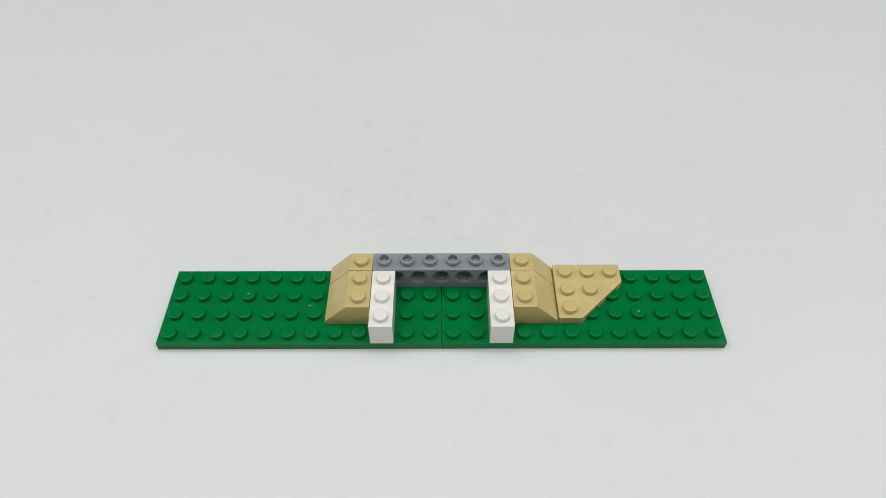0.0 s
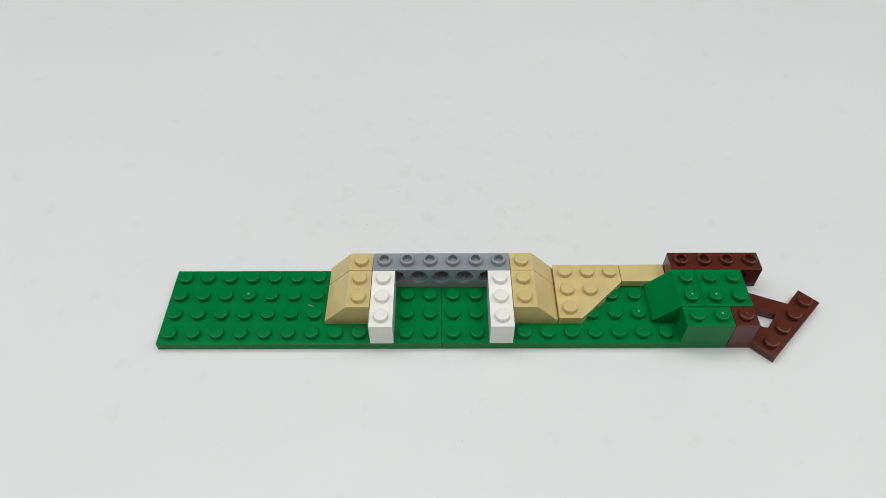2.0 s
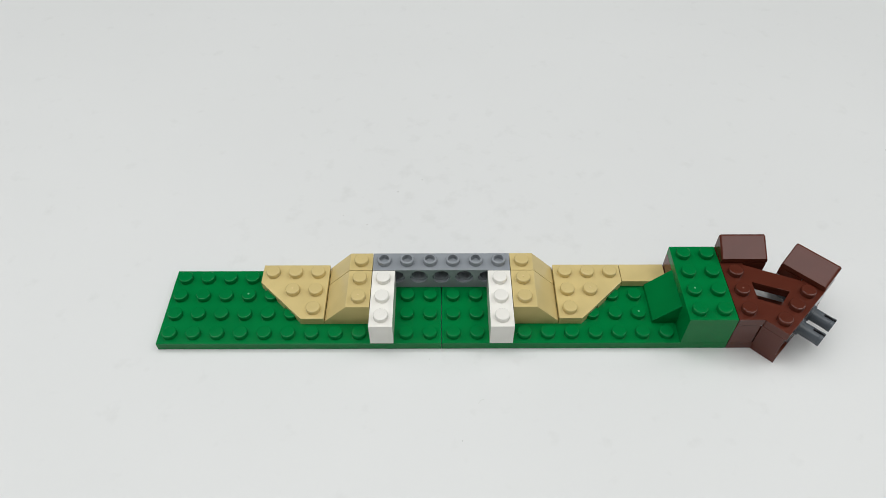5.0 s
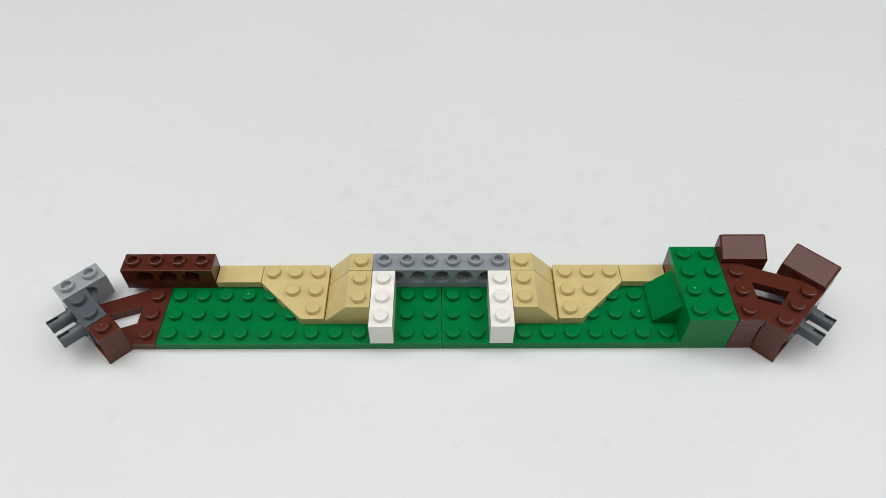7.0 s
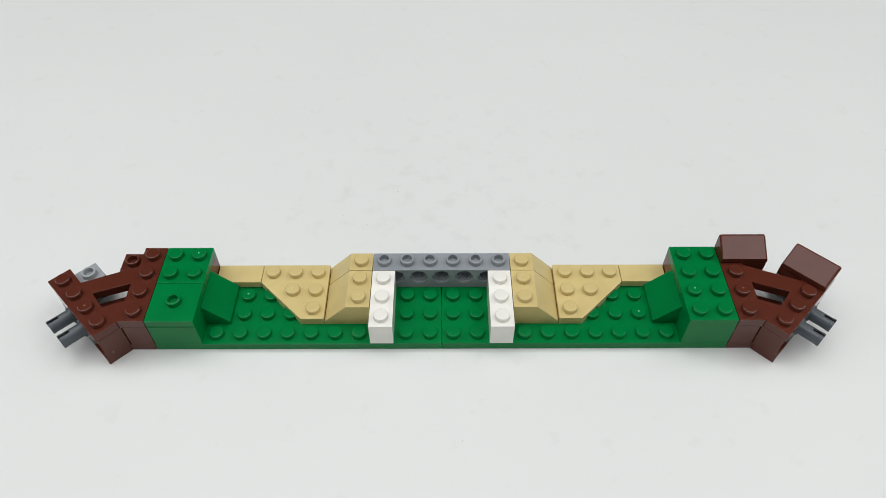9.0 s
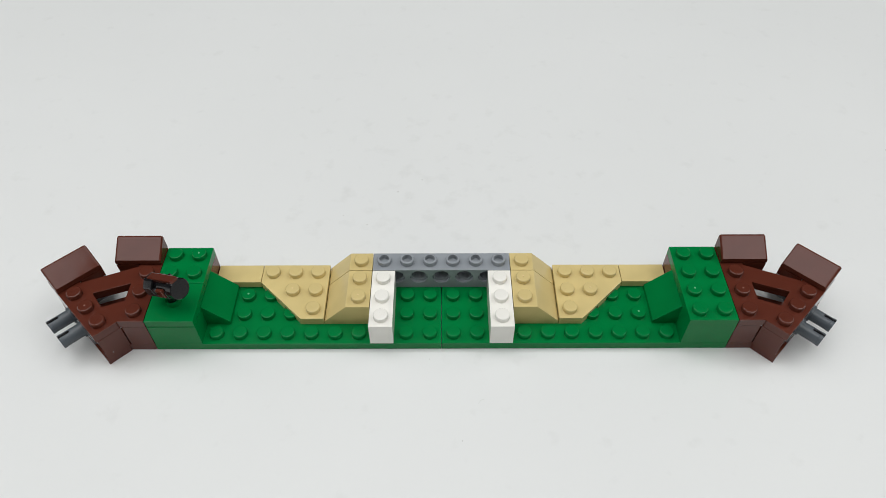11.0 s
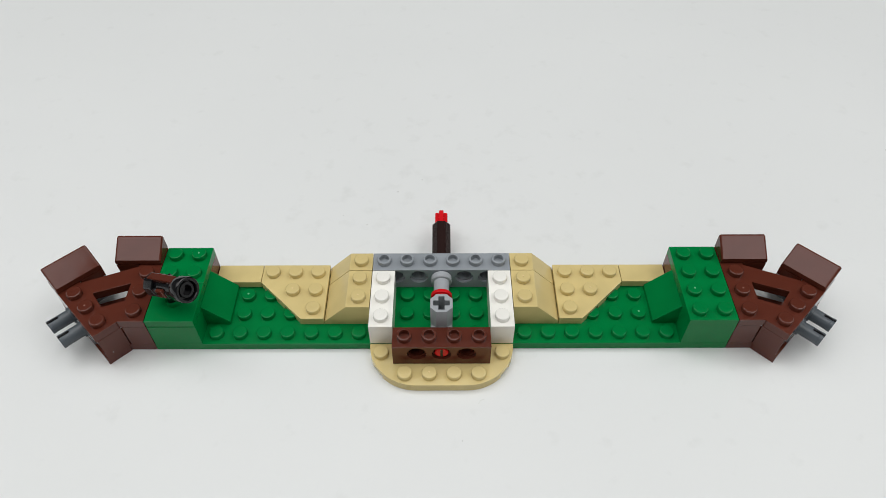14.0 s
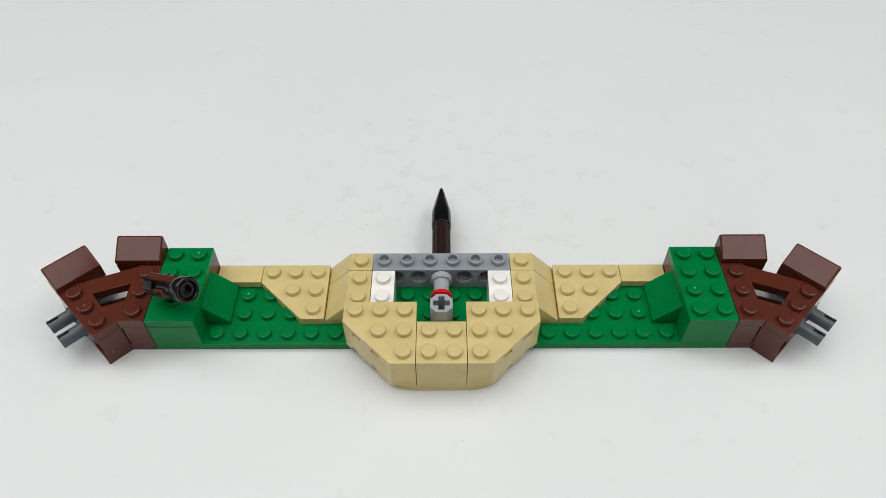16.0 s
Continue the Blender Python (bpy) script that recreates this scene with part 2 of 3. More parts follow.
def a_frame(name, side, label):
    """A-shaped plate: a straight bar and a bar at 45 degrees, joined by two arms. Local origin: the straight bar's inner low corner."""
    t = thing_at(name, label, "plate", "A-shaped plates")
    q = 2.828
    bx, by = BAR[0] - 96, BAR[1]
    fx, fy = bar_stud(3)[0] - 96, bar_stud(3)[1]
    out = [(GAP, GAP), (8.6, GAP), (fx - 2 * q, fy), (fx, fy - 2 * q), (bx + 2 * q, by), (bx, by + 2 * q), (25.5, by - 0.45), (8 - GAP, 23.4), (8 - GAP, 32 - GAP), (GAP, 32 - GAP)]
    hole = [(8.5, 8.7), (15.3, 6.0), (20.0, 11.7), (8.5, 15.9)]
    studs = [(4, 4 + 8 * j) for j in range(4)] + [(bar_stud(k)[0] - 96, bar_stud(k)[1]) for k in range(4)]
    if side < 0:
        out, hole, studs = [[(-x, y) for x, y in s] for s in (out, hole, studs)]
    part("body", prism(out, 0, 3.2, [hole]), BROWN, t)
    add_studs(t, studs, 3.2, BROWN, marks=(1,) if side > 0 else (6,))
    return t


def roof_slope(name, label):
    """1 x 2 wedge: high at the back, falling to a low lip at the front, with rounded flanks."""
    t = thing_at(name, label, "slope brick", "brown roof slopes")
    prof = [(GAP, 0.4), (8 - GAP, 0.4), (8 - GAP, 6.3), (7.2, 6.4), (GAP, 2.3)]
    bm = prism(prof, GAP, 16 - GAP, axis="x", width=0)
    bm.normal_update()
    ends = [e for e in bm.edges if all(v.co.z > 1.2 for v in e.verts) and abs(e.verts[0].co.x - e.verts[1].co.x) < 0.1 and abs(e.verts[0].co.z - e.verts[1].co.z) < 5.5]
    bmesh.ops.bevel(bm, geom=[e for e in ends if abs(e.verts[0].co.y - e.verts[1].co.y) > 0.3], offset=0.75, segments=4, profile=0.5, affect="EDGES", clamp_overlap=True)
    part("wedge", bm, BROWN, t, smooth=False)
    part("foot", box(0.4, 15.6, 0.4, 7.6, 0, 0.4, 0), BROWN, t)
    return t


def pin_brick(name, label):
    """1 x 2 brick with two pins on one long face. Local: x along the brick, pins towards -y, origin at its middle."""
    t = thing_at(name, label, "brick", "pin bricks")
    part("body", box(-8 + GAP, 8 - GAP, -4 + GAP, 4 - GAP, 0, 9.6), DARK_GREY, t)
    add_studs(t, [(-4, 0), (4, 0)], 9.6, DARK_GREY)
    for px in (-4, 4):
        pin = lathe([(2.95, -4.0), (2.95, -4.8), (2.35, -4.85), (2.35, -10.6), (2.45, -10.8), (2.45, -11.6), (2.35, -11.8), (1.5, -11.8), (1.5, -5.5)], 24, "y")
        part("pin", moved(pin, px, 0, 5.6), DARK_GREY, t)
        # no opening is cut: a solid black strip gives the slot's inner shade
        part("slot", moved(box(-0.32, 0.32, -11.85, -8.0, 2.0, 2.64, 0), px, 0, 5.6), BLACK, t, "black strip painted in for the shade of an opening")
    return t


def jumper(name, label):
    t = thing_at(name, label, "plate")
    part("body", box(GAP, 16 - GAP, GAP, 16 - GAP, 0.35, 3.2, 0.14), GREEN, t)
    part("foot", box(0.3, 15.7, 0.3, 15.7, 0, 0.35, 0), GREEN, t)
    add_studs(t, [(8, 8)], 3.2, GREEN, True)
    return t


def round_plate(name, label):
    """2 x 6 plate with two big rounded front corners. Local origin: middle of its back edge."""
    t = thing_at(name, label, "plate")
    r = 15.75
    cx, cy = 24 - GAP - r, -16 + r
    arc = [(cx + r * math.cos(-a), cy + r * math.sin(-a)) for a in [math.pi / 2 * i / 14 for i in range(15)]]
    out = [(24 - GAP, -GAP), *arc, *[(-x, y) for x, y in reversed(arc)], (-24 + GAP, -GAP)]
    # small moulding notches below the rounded corners
    bite = [(cx + q * math.cos(-a), cy + q * math.sin(-a)) for i in range(15) for a, q in [(math.pi / 2 * i / 14, r - 1.0 if i in (5, 6) else r)]]
    low = [(24 - GAP, -GAP), *bite, *[(-x, y) for x, y in reversed(bite)], (-24 + GAP, -GAP)]
    part("body", joined([prism(low, 0, 1.5, width=0), prism(out, 1.5, 3.2)]), TAN, t)
    add_studs(t, [(-20 + 8 * i, -4) for i in range(6)] + [(-12 + 8 * i, -12) for i in range(4)], 3.2, TAN, marks=(7,))
    return t


def facet_brick(name, side, label):
    """3 x 3 corner brick with a slanting outer face and a stepped inner side; three studs on the diagonal.
    Local x grows towards the model's middle from the outer edge (mirrored by side), y from the front."""
    t = thing_at(name, label, "corner brick", "tan corner bricks")
    g = GAP
    out = [(g, 16), (16, g), (24 - g, g), (24 - g, 8 - g), (16 - g, 8 - g), (16 - g, 16 - g), (8 - g, 16 - g), (8 - g, 24 - g), (g, 24 - g)]
    out0 = list(out)
    studs = [(4, 20), (12, 12), (20, 4)]
    if side > 0:
        out, studs = [(24 - x, y) for x, y in out], [(24 - x, y) for x, y in studs]
    low = [*notched((0.1, 16), (16, 0.1), (0.2, 0.62), 1.5, 1.0), *out0[2:]]
    if side > 0:
        low = [(24 - x, y) for x, y in low]
    part("body", joined([prism(low, 0, 1.6, width=0), prism(out, 1.6, 9.6, width=0.12)]), TAN, t)
    add_studs(t, studs, 9.6, TAN)
    return t


def plus(r, w):
    """The outline of a cross-shaped axle: reach r, arm half-width w."""
    return [(r, -w), (r, w), (w, w), (w, r), (-w, r), (-w, w), (-r, w), (-r, -w), (-w, -w), (-w, -r), (w, -r), (w, -w)]


def axle(name, y0, y1, material, label):
    """A cross-shaped axle along y. Origin on its line."""
    t = thing_at(name, label, "axle", "axles")
    part("shaft", prism(plus(2.35, 0.9), y0, y1, axis="y", width=0.4), material, t)
    return t


def stop_pin(name, label):
    """Long pin with a stop bush. Local: along y, from -8 to 16."""
    t = thing_at(name, label, "pin")
    part("shaft", lathe([(1.2, -7.3), (1.5, -7.5), (2.1, -7.5), (2.25, -7.3), (2.25, -6.8), (2.3, -0.3), (2.5, 0), (2.3, 0.3), (2.3, 7.4), (2.3, 8)], 24, "y"), RED, t)
    # black strips on the solid red pin draw the shade of its openings
    part("slit", moved(box(-0.4, 0.4, -7.53, -4, -2.0, 2.0, 0), m=pose(0, 0, 0, 0, -70, 0)), BLACK, t, "black strip painted in for the shade of the pin's split end")
    for a in (-60, -15, 55):
        part("ridge", moved(box(-0.22, 0.22, 1.2, 6.4, 2.2, 2.42, 0.06), m=pose(0, 0, 0, 0, a, 0)), RED, t)
    part("slot", moved(box(-0.35, 0.35, 2.2, 5.6, 2.0, 2.34, 0), m=pose(0, 0, 0, 0, 30, 0)), BLACK, t, "black strip painted in for the shade of an opening")
    part("slot", moved(box(-0.4, 0.4, 10.0, 13.6, 2.4, 2.79, 0), m=pose(0, 0, 0, 0, 36, 0)), BLACK, t, "black strip painted in for the shade of an opening")
    part("bush", lathe([(2.0, 7.3), (3.6, 7.4), (3.7, 7.6), (3.7, 8.6), (3.6, 8.8), (2.75, 8.9), (2.75, 14.6), (3.6, 14.7), (3.7, 14.9), (3.7, 15.9), (3.55, 16.0), (2.2, 16.0), (2.2, 9)], 28, "y"), RED, t)
    return t


def cross_connector(name, label):
    """A pin sleeve below and an upright axle sleeve above it. Local: origin on the pin's line, at its front end."""
    t = thing_at(name, label, "connector")
    sleeve = lathe([(2.5, 0.1), (3.55, 0.1), (3.65, 0.3), (3.65, 7.7), (3.55, 7.9), (2.5, 7.9)], 28, "y", closed=True)
    part("pin_sleeve", sleeve, LIGHT_GREY, t)
    c, k, d = 3.6, 1.75, 2.6
    octo = [(c, -k), (c, k), (d, d), (k, c), (-k, c), (-d, d), (-c, k), (-c, -k), (-d, -d), (-k, -c), (k, -c), (d, -d)]
    up = prism(octo, 2.9, 11.6, [plus(2.65, 1.0)], 0.1)
    part("axle_sleeve", moved(up, 0, 3.85, 0), LIGHT_GREY, t)
    return t


def bush(name, label):
    """Axle bush, 8 mm long, along y."""
    t = thing_at(name, label, "bush")
    part("collar", lathe([(2.0, 0.1), (2.6, 0.1), (2.7, 0.3), (2.75, 5.4), (3.5, 5.6), (3.65, 5.9), (3.65, 7.7), (3.5, 7.9), (2.0, 7.9)], 28, "y"), LIGHT_GREY, t)
    return t


def axle_joiner(name, label):
    """Ribbed sleeve, two studs long, along y."""
    t = thing_at(name, label, "connector")
    pts = circle(0, 0, 3.62, 8, math.pi / 8)
    part("sleeve", prism(pts, 0.1, 16.4, [list(reversed(plus(2.3, 0.95)))], 0.3, axis="y"), DARK_BROWN, t, smooth=False)
    return t


def spike(name, label):
    """A pointed blade-like tip, along y, hollow at its root."""
    t = thing_at(name, label, "spike")
    prof = [(3.1, 0.3), (3.5, 0.0), (3.62, 0.25), (3.68, 2.0), (3.7, 5.0), (3.6, 7.5), (3.45, 9.3), (3.2, 9.6), (2.95, 11.4), (2.5, 13.6), (1.95, 16.0), (1.5, 18.0), (1.0, 20.0), (0.72, 21.0), (0.48, 21.6), (0.2, 21.85)]
    bm = lathe(prof, 32, "y")
    for v in bm.verts:  # the root is cut away above, round the sleeve
        if v.co.y < 5.2:
            v.co.y += 1.1 * min(1.0, max(0.0, (v.co.z - 0.8) / 2.2)) ** 1.5 * (1 - max(0.0, v.co.y) / 5.2)
    part("tip", bm, BLACK, t)
    return t


# ---- the table, and an unseen room whose dark walls keep stray bounce low ----
def slab(name, x0, x1, y0, y1, z0, z1, material, label, category):
    ob = new(name, mesh_of(box(x0, x1, y0, y1, z0, z1, 0), name, material))
    return tagged(ob, label, category, kind="structure")


top = thing_at("table", "white laminate table with faint smudges and dust", "table")
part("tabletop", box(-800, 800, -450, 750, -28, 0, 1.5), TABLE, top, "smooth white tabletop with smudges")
for lx in (-740, 740):
    for ly in (-390, 690):
        part("leg", box(lx - 25, lx + 25, ly - 25, ly + 25, -740, -28, 2), WALL, top)
slab("floor", -1900, 1900, -1500, 1900, -780, -740, FLOOR, "plain grey floor of the room", "floor")
slab("wall_north", -1900, 1900, 1800, 1900, -740, 1680, WALL, "plain dark grey painted wall", "wall")
# added reflector behind the camera: lifts the pieces' front faces
slab("wall_south", -1900, 1900, -1500, -1400, -740, 1680, BOUNCE_WALL, "unseen pale grey wall added to bounce light onto the model's front", "wall")
slab("wall_west", -1900, -1800, -1400, 1800, -740, 1680, WALL, "plain dark grey painted wall", "wall")
slab("wall_east", 1800, 1900, -1400, 1800, -740, 1680, WALL, "plain dark grey painted wall", "wall")
slab("ceiling", -1900, 1900, -1500, 1900, 1680, 1720, WALL, "plain dark grey painted ceiling", "ceiling")


# ---- dust: fine pale fibres ----
def fibre(label, x, y, z, turn, length):
    bm = bmesh.new()
    rings = []
    for i in range(7):
        u = i / 6
        cx, cy = length * (u - 0.5), 0.22 * length * math.sin(u * 2.6)
        rings.append([bm.verts.new((cx, cy + a, 0.07 + b)) for a, b in circle(0, 0, 0.06, 6)])
    for p, q in zip(rings, rings[1:]):
        bridge(bm, p, q)
    bm.faces.new(rings[0]), bm.faces.new(rings[-1])
    ob = new("fibre", mesh_of(bm, "fibre", LINT, True))
    ob.matrix_basis = pose(x * 0.001, y * 0.001, z * 0.001, 0, 0, turn)
    return tagged(ob, label, "fibre", "dust fibres")


fibre("fine pale fibre lying on the green plate", -45.6, 15.2, 3.2, -40, 3.4)
fibre("fine grey fibre lying on the white table", 12.8, -20.2, 0, 35, 2.6)


def speck(x, y, size, turn):
    """A crumb of dirt lying on the table."""
    bm = bmesh.new()
    bmesh.ops.create_icosphere(bm, subdivisions=2, radius=size)
    for v in bm.verts:
        v.co *= 0.8 + 0.45 * noise.noise(v.co * (2.2 / size) + Vector((x, y, turn)))
        v.co = (v.co.x * 1.4, v.co.y, v.co.z * 0.45 + size * 0.35)
    ob = new("speck", mesh_of(bm, "speck", CRUMB, True))
    ob.matrix_basis = pose(x * 0.001, y * 0.001, 0, 0, 0, turn)
    return tagged(ob, "tiny grey crumb of dirt on the white table", "speck", "dirt specks")


for x, y, size, turn in ((104.0, 1.6, 0.24, 0), (-4.1, -4.1, 0.2, 80), (6.3, -33.6, 0.24, 85), (-29.3, 58.1, 0.27, 10), (-17.9, 76.8, 0.36, 50), (-39.0, 63.2, 0.26, 20), (-8.0, 84.0, 0.28, 100)):
    speck(x, y, size, turn)

# ---- the pieces that stand from the start ----
H, B = 3.2, 9.6


def put(thing, x, y, z, rz=0.0):
    thing.matrix_basis = pose(x * 0.001, y * 0.001, z * 0.001, 0, 0, rz)
    return thing


for bx in (-96, 0):
    put(brick("baseplate", 12, 4, H, GREEN, "green studded plastic plate lying on the white table", "plate", group="green base plates", marks=(14,) if bx < 0 else (33,)), bx, 0, 0)
put(beam("hole_brick", 6, GREY, "grey plastic brick with five round holes and hollow studs"), -24, 24, H)
for bx in (-24, 16):
    put(brick("white_brick", 1, 3, B, WHITE, "white plastic brick with three studs on the green plate", "brick", group="white bricks", marks=()), bx, 0, H)
for sx, bx in ((-1, -40), (1, 24)):
    put(slope_brick("slope_brick", 1, sx, TAN, "narrow tan plastic slope brick beside the grey brick", "tan slope bricks"), bx, 24, H)
    put(slope_brick("slope_brick", 2, sx, TAN, "tan plastic slope brick beside the white brick", "tan slope bricks"), bx, 8, H)
put(cut_plate("wedge_plate", 1, "tan plate with a cut corner on the green plate", "tan cut-corner plates"), 40, 8, H)

# ---- the pieces that are added one by one: (step, thing, x, y, z, turn, lift while it waits on the table) ----
ADDED = []


def add(step, thing, x, y, z, rz=0.0):
    lift = -1000 * min(v.co.z + o.location.z for o in thing.children for v in o.data.vertices)
    put(thing, x, y, z, rz)
    ADDED.append((step, thing, (x, y, z), rz, lift))
    return thing


ROOF = "reddish-brown plastic roof slope with a glossy face"
A_LOW, A_TOP = "reddish-brown A-shaped plate beside the green plate", "reddish-brown A-shaped plate on top of the brown bricks"
SMALL = "small square reddish-brown plate with one stud"
CUBE = "reddish-brown brick with a single stud"
s1, s4 = bar_stud(0), bar_stud(3)
mid = ((bar_stud(1)[0] + bar_stud(2)[0]) / 2, (bar_stud(1)[1] + bar_stud(2)[1]) / 2)
HOLED = "reddish-brown brick with three round holes"


def corner(cx, cy, turn, w=8.0, d=8.0):
    """The low corner of a w x d piece whose middle is at cx, cy, turned."""
    a = math.radians(turn)
    return cx - (w * math.cos(a) - d * math.sin(a)) / 2, cy - (w * math.sin(a) + d * math.cos(a)) / 2


def end_block(side, steps):
    """One end of the model; steps names the moment of each piece."""
    def cell(x, w):
        return x if side > 0 else -x - w
    turn = -45 if side > 0 else 45
    add(steps["tile"], tile("tile", 2, 1, TAN, "smooth tan tile beside the tan wedge plate"), cell(64, 16), 24, H)
    add(steps["a_low"], a_frame("a_plate", side, A_LOW), side * 96, 0, 0)
    add(steps["holed"], beam("hole_brick", 4, BROWN, HOLED, "brown hole bricks"), cell(80, 32), 24, H)
    add(steps["square"], brick("square_brick", 2, 2, B, GREEN, "green two by two brick over the plate's edge", "brick", group="green square bricks", marks=(0,) if side > 0 else (3,)), cell(88, 16), 8, H)
    add(steps["slope"], slope_brick("slope_brick", 2, -side, GREEN, "green plastic slope brick on the green plate", "green slope bricks"), cell(72, 16), 8, H)
    add(steps["short"], brick("short_brick", 2, 1, B, GREEN, "green one by two brick at the plate's corner", "brick", group="green short bricks", marks=(1,)), cell(80, 16), 0, H)
    add(steps["cube"], brick("cube_brick", 1, 1, B, BROWN, CUBE, "brick", group="brown cube bricks"), cell(96, 8), 0, H)
    x, y = corner(side * (s4[0] - 0.5), s4[1] + 0.2, turn)
    bar_cube = brick("cube_brick", 1, 1, B, BROWN, CUBE + " on the slanting bar", "brick", group="brown cube bricks")
    if side < 0:
        part("scuff", moved(box(-0.2, 0.2, 0.06, 0.115, -0.09, 0.09, 0), 2.3, 0, 1.5, pose(0, 0, 0, 0, -30, 0)), LINT, bar_cube, "small pale scuff")
    add(steps["cube_bar"], bar_cube, x, y, H, turn)
    add(steps["pins"], pin_brick("pin_brick", "dark grey brick with two slotted pins"), side * mid[0], mid[1], H, 45 if side > 0 else -45)
    gx, gy = side * (s1[0] - 2.828), s1[1] + 2.828
    x, y = corner(gx, gy, turn, 16, 8)
    add(steps["grey"], beam("hole_brick", 2, LIGHT_GREY, "light grey brick with one cross-shaped axle hole", "grey hole bricks", cross=True), x, y, H, turn)
    add(steps["a_top"], a_frame("a_plate", side, A_TOP), side * 96, 0, H + B)
    add(steps["small"], brick("small_plate", 1, 1, H, BROWN, SMALL, "plate", group="small brown plates"), cell(104, 8), 24, H + B)
    x, y = corner(side * (s1[0] - 5.657), s1[1] + 5.657, turn)
    add(steps["small_bar"], brick("small_plate", 1, 1, H, BROWN, SMALL, "plate", group="small brown plates"), x, y, H + B, turn)
    add(steps["roof"], roof_slope("roof_slope", ROOF), cell(96, 16), 24, H + B + H)
    x, y = corner(gx, gy, turn, 16, 8)
    add(steps["roof_bar"], roof_slope("roof_slope", ROOF), x, y, H + B + H, turn)


end_block(1, dict(tile=0, a_low=1, holed=2, square=3, slope=4, short=5, cube=6, cube_bar=7, pins=8, grey=9, a_top=10, small=12, small_bar=13, roof=14, roof_bar=15))
add(11, brick("green_plate", 2, 4, H, GREEN, "green two by four plate on the green bricks", "plate", marks=(1,)), 80, 0, H + B)
add(16, cut_plate("wedge_plate", -1, "tan plate with a cut corner on the green plate", "tan cut-corner plates"), -64, 8, H)
end_block(-1, dict(tile=17, a_low=18, holed=19, grey=20, pins=21, cube_bar=22, cube=23, square=24, slope=25, short=26, a_top=29, small=30, small_bar=31, roof=32, roof_bar=33))
add(27, jumper("jumper_plate", "smooth green plate with a single hollow stud"), -96, 0, H + B)
add(28, brick("green_plate", 2, 2, H, GREEN, "green two by two plate behind the smooth plate", "plate", marks=(3,)), -96, 16, H + B)


# the little shooter on the smooth green plate
def shooter_body():
    t = thing_at("stud_shooter", "glossy black toy shooter standing on the green plate", "toy shooter")
    m = pose(0, 0, 0, 0, -23, 0)

    def along(bm):
        return moved(bm, 0, 0, 8.8, m)

    part("grip", moved(lathe([(1.55, 0.2), (1.6, 0.5), (1.6, 5.2), (2.0, 5.8)], 20), -1.3), BLACK, t)
    part("rear", along(prism(circle(0, 0, 4.05, 8, math.pi / 8), -8.6, -3.6, width=0.45, axis="x")), BLACK, t, "glossy eight-sided rear block")
    part("barrel", along(lathe([(2.6, -4.0), (2.9, -3.8), (2.9, 2.6), (3.5, 3.4), (3.5, 6.0), (3.2, 6.2)], 20, "x")), BLACK, t)
    for y in (-1, 1):
        part("rail", along(moved(box(-3.4, 3.2, -0.6, 0.6, -1.9, 0.9, 0.25), 0, y * 2.9, 0)), BLACK, t)
        part("lug", along(moved(lathe([(0.5, -0.5), (0.95, -0.35), (0.95, 0.35), (0.5, 0.5)], 14, "y"), -2.2, y * 3.4, 1.1)), BLACK, t)
    return t


SX, SY, SZ, STURN = -86.9, 7.2, H + B + H, -29
add(34, shooter_body(), SX, SY, SZ + 0.3, STURN)


def shooter_trigger():
    t = thing_at("trigger", "reddish-brown trigger on top of the black shooter", "trigger")
    m = pose(0, 0, 0, 0, -23, 0)
    part("lever", moved(box(-6.8, 6.4, -1.35, 1.35, 2.9, 4.3, 0.35), 0, 0, 8.8, m), BROWN, t)
    part("hook", moved(box(-1.2, 2.4, -4.0, -2.8, -1.2, 1.9, 0.35), 0, 0, 8.8, m), BROWN, t)
    return t


add(35, shooter_trigger(), SX, SY, SZ + 0.3, STURN)


def round_stud():
    t = thing_at("round_plate", "small round black plate in the shooter's mouth", "plate")
    m = pose(0, 0, 0, 0, -23, 0)
    ring = lathe([(2.6, 4.2), (3.6, 4.3), (3.7, 5.0), (4.1, 5.3), (4.25, 5.7), (4.25, 8.7), (4.15, 9.05), (3.9, 9.2), (3.35, 9.2), (3.15, 9.0), (3.0, 7.6), (2.2, 7.6)], 32, "x", closed=True)
    part("rim", moved(moved(ring, 1.3), 0, 0, 8.8, m), BLACK, t)
    stud = lathe([(2.6, 5.5), (2.6, 8.4), (2.45, 8.6), (1.7, 8.6), (1.6, 8.4), (1.6, 6.8), (0.1, 6.8)], 28, "x")
    part("stud", moved(moved(stud, 1.3), 0, 0, 8.8, m), BLACK, t)
    return t


add(36, round_stud(), SX, SY, SZ + 0.3, STURN)

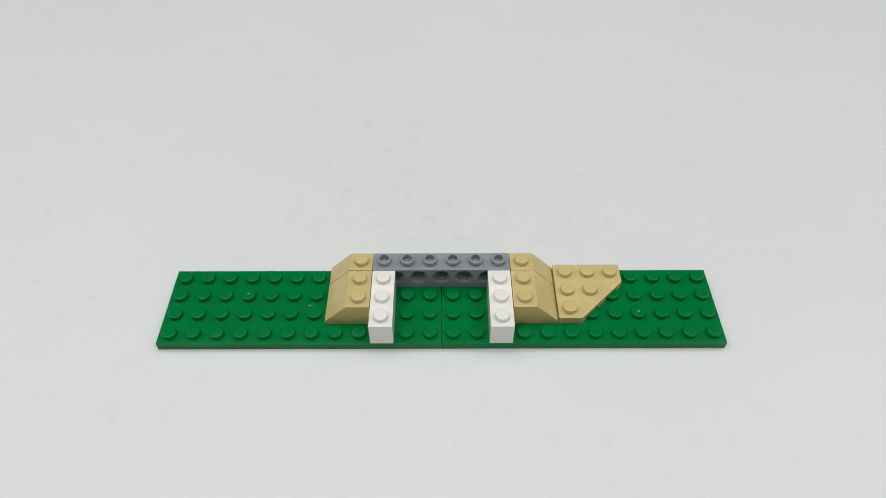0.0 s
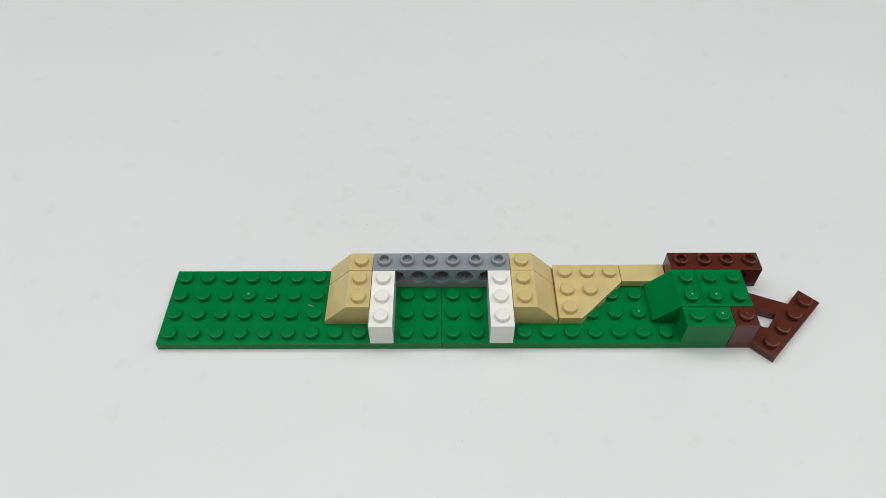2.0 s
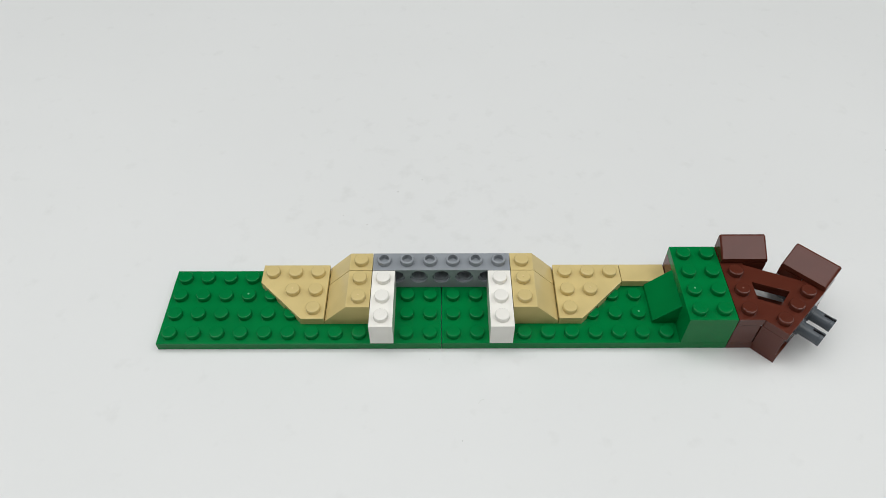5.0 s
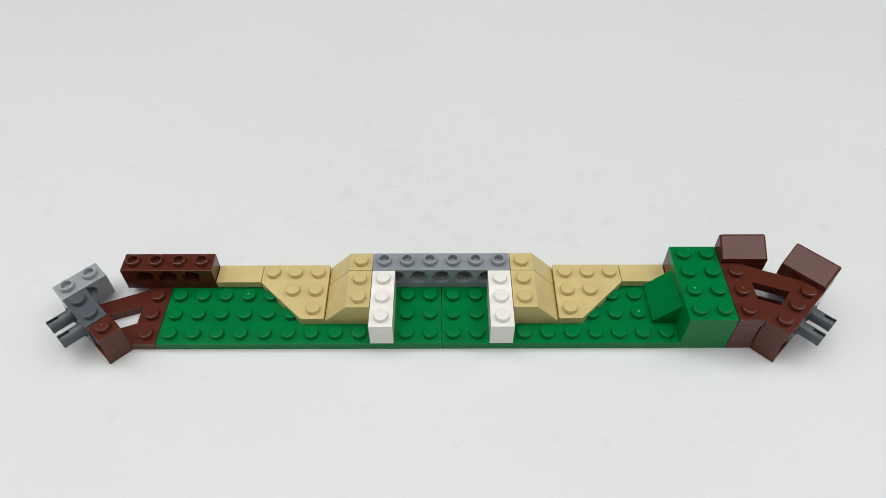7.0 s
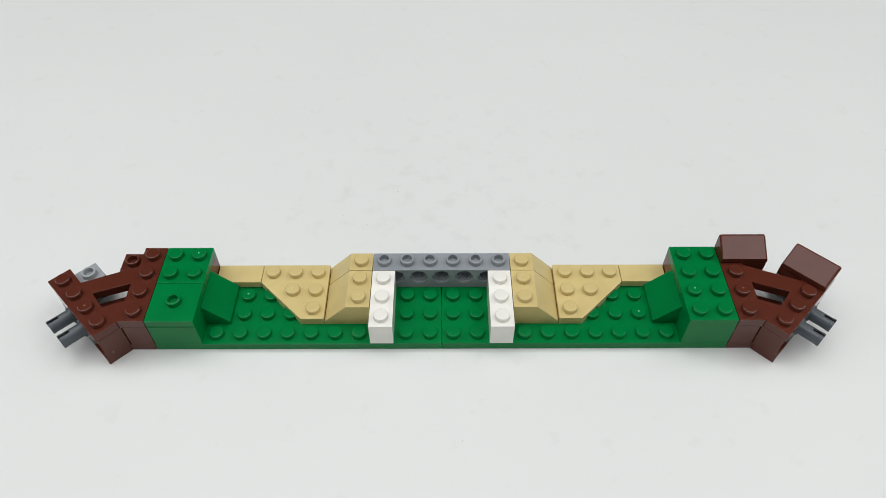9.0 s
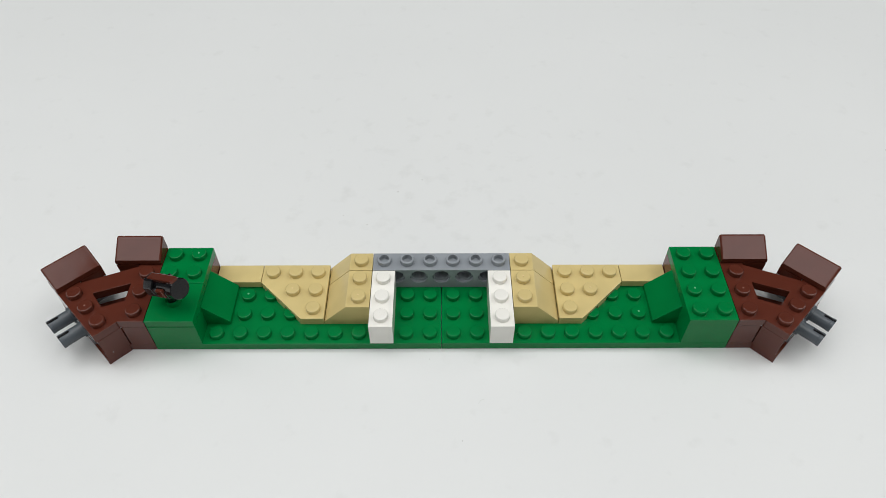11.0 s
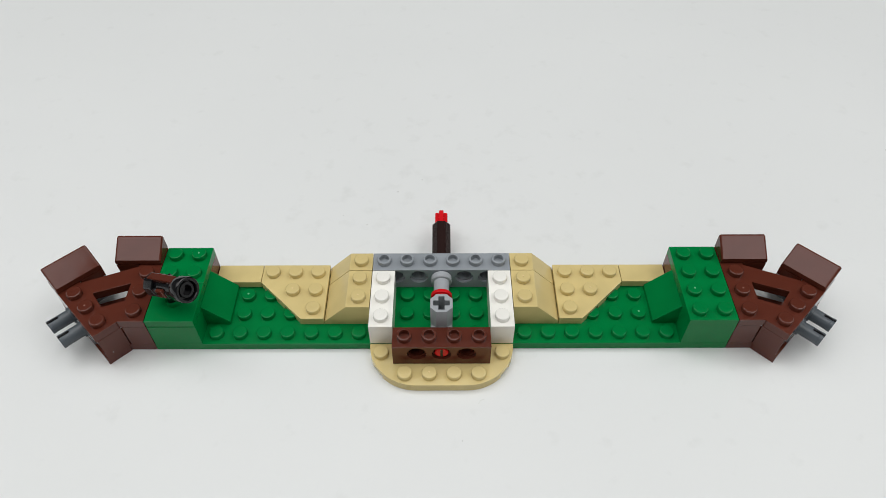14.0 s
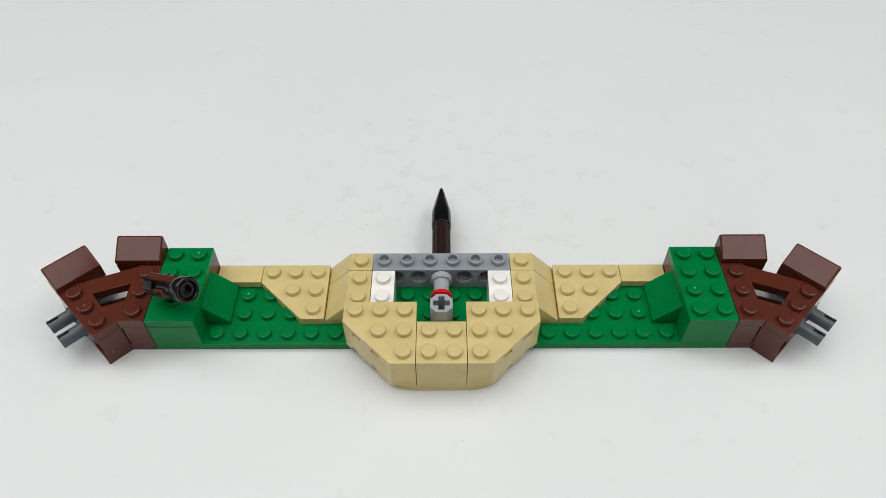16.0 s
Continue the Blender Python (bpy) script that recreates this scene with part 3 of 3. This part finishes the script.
# the middle: rounded apron, cross brick, axle line and spear, tan corner
AX = H + 5.8
add(38, round_plate("apron_plate", "tan plate with rounded front corners on the white table"), 0, 0, 0)
add(39, beam("hole_brick", 4, BROWN, HOLED + " on the tan plate", "brown hole bricks"), -16, -8, H)
add(40, stop_pin("stop_pin", "red long pin with a ringed stop bush"), 0, 0, AX)
add(41, cross_connector("cross_connector", "light grey connector with an upright cross-shaped socket"), 0, 0, AX)
add(42, axle("axle", 12, 40, BLACK, "black cross-shaped axle through the grey brick"), 0, 0, AX)
add(43, bush("bush", "light grey bush on the black axle"), 0, 16, AX)
add(44, axle_joiner("axle_joiner", "dark brown ribbed sleeve behind the grey brick"), 0, 32, AX)
add(45, axle("axle", 40, 55, RED, "red notched axle in the dark brown sleeve"), 0, 0, AX)
add(46, spike("spike", "glossy black pointed spear tip on the sleeve"), 0, 47.5, AX)
add(47, facet_brick("corner_brick", -1, "tan corner brick with a slanting face"), -32, -16, H)
add(48, brick("short_brick", 2, 1, B, TAN, "tan one by two brick at the model's front", "brick"), -8, -16, H)
add(49, facet_brick("corner_brick", 1, "tan corner brick with a slanting face"), 8, -16, H)
add(50, cut_plate("wedge_plate", 1, "tan plate with a cut corner on the corner brick", "tan cut-corner plates"), 8, -16, H + B)
add(51, brick("square_plate", 2, 2, H, TAN, "tan two by two plate on the front bricks", "plate", marks=(2,)), -8, -16, H + B)
add(52, cut_plate("wedge_plate", -1, "tan plate with a cut corner on the corner brick", "tan cut-corner plates"), -32, -16, H + B)


# ---- each added piece waits on the table in front of the model, then stands in its place from its step on ----
def motions():
    for i, (step, thing, (x, y, z), rz, lift) in enumerate(ADDED):
        place = pose(x * 0.001, y * 0.001, z * 0.001, 0, 0, rz)
        wait = pose(-0.225 + 0.05 * (i % 10), -0.125 - 0.055 * (i // 10), lift * 0.001, 0, 0, rz)
        # one piece every 0.3 s, with two short rests
        t = 0.15 + 0.3 * step if step <= 13 else 0.25 + 0.3 * step if 21 <= step <= 29 else 0.35 + 0.3 * step if step >= 38 else 0.15 + 0.3038 * step
        t = round(t * FPS) / FPS
        rows = [(0, wait), (t - 1 / FPS, wait), (t, place)]
        if thing.name == "stop_pin":  # the pin is turned when the connector goes on
            turned = place @ pose(0, 0, 0, 0, 70, 0)
            rows += [(t + 0.3 - 1 / FPS, place), (t + 0.3, turned), (16, turned)]
        else:
            rows.append((16, place))
        walk(thing, rows)


motions()
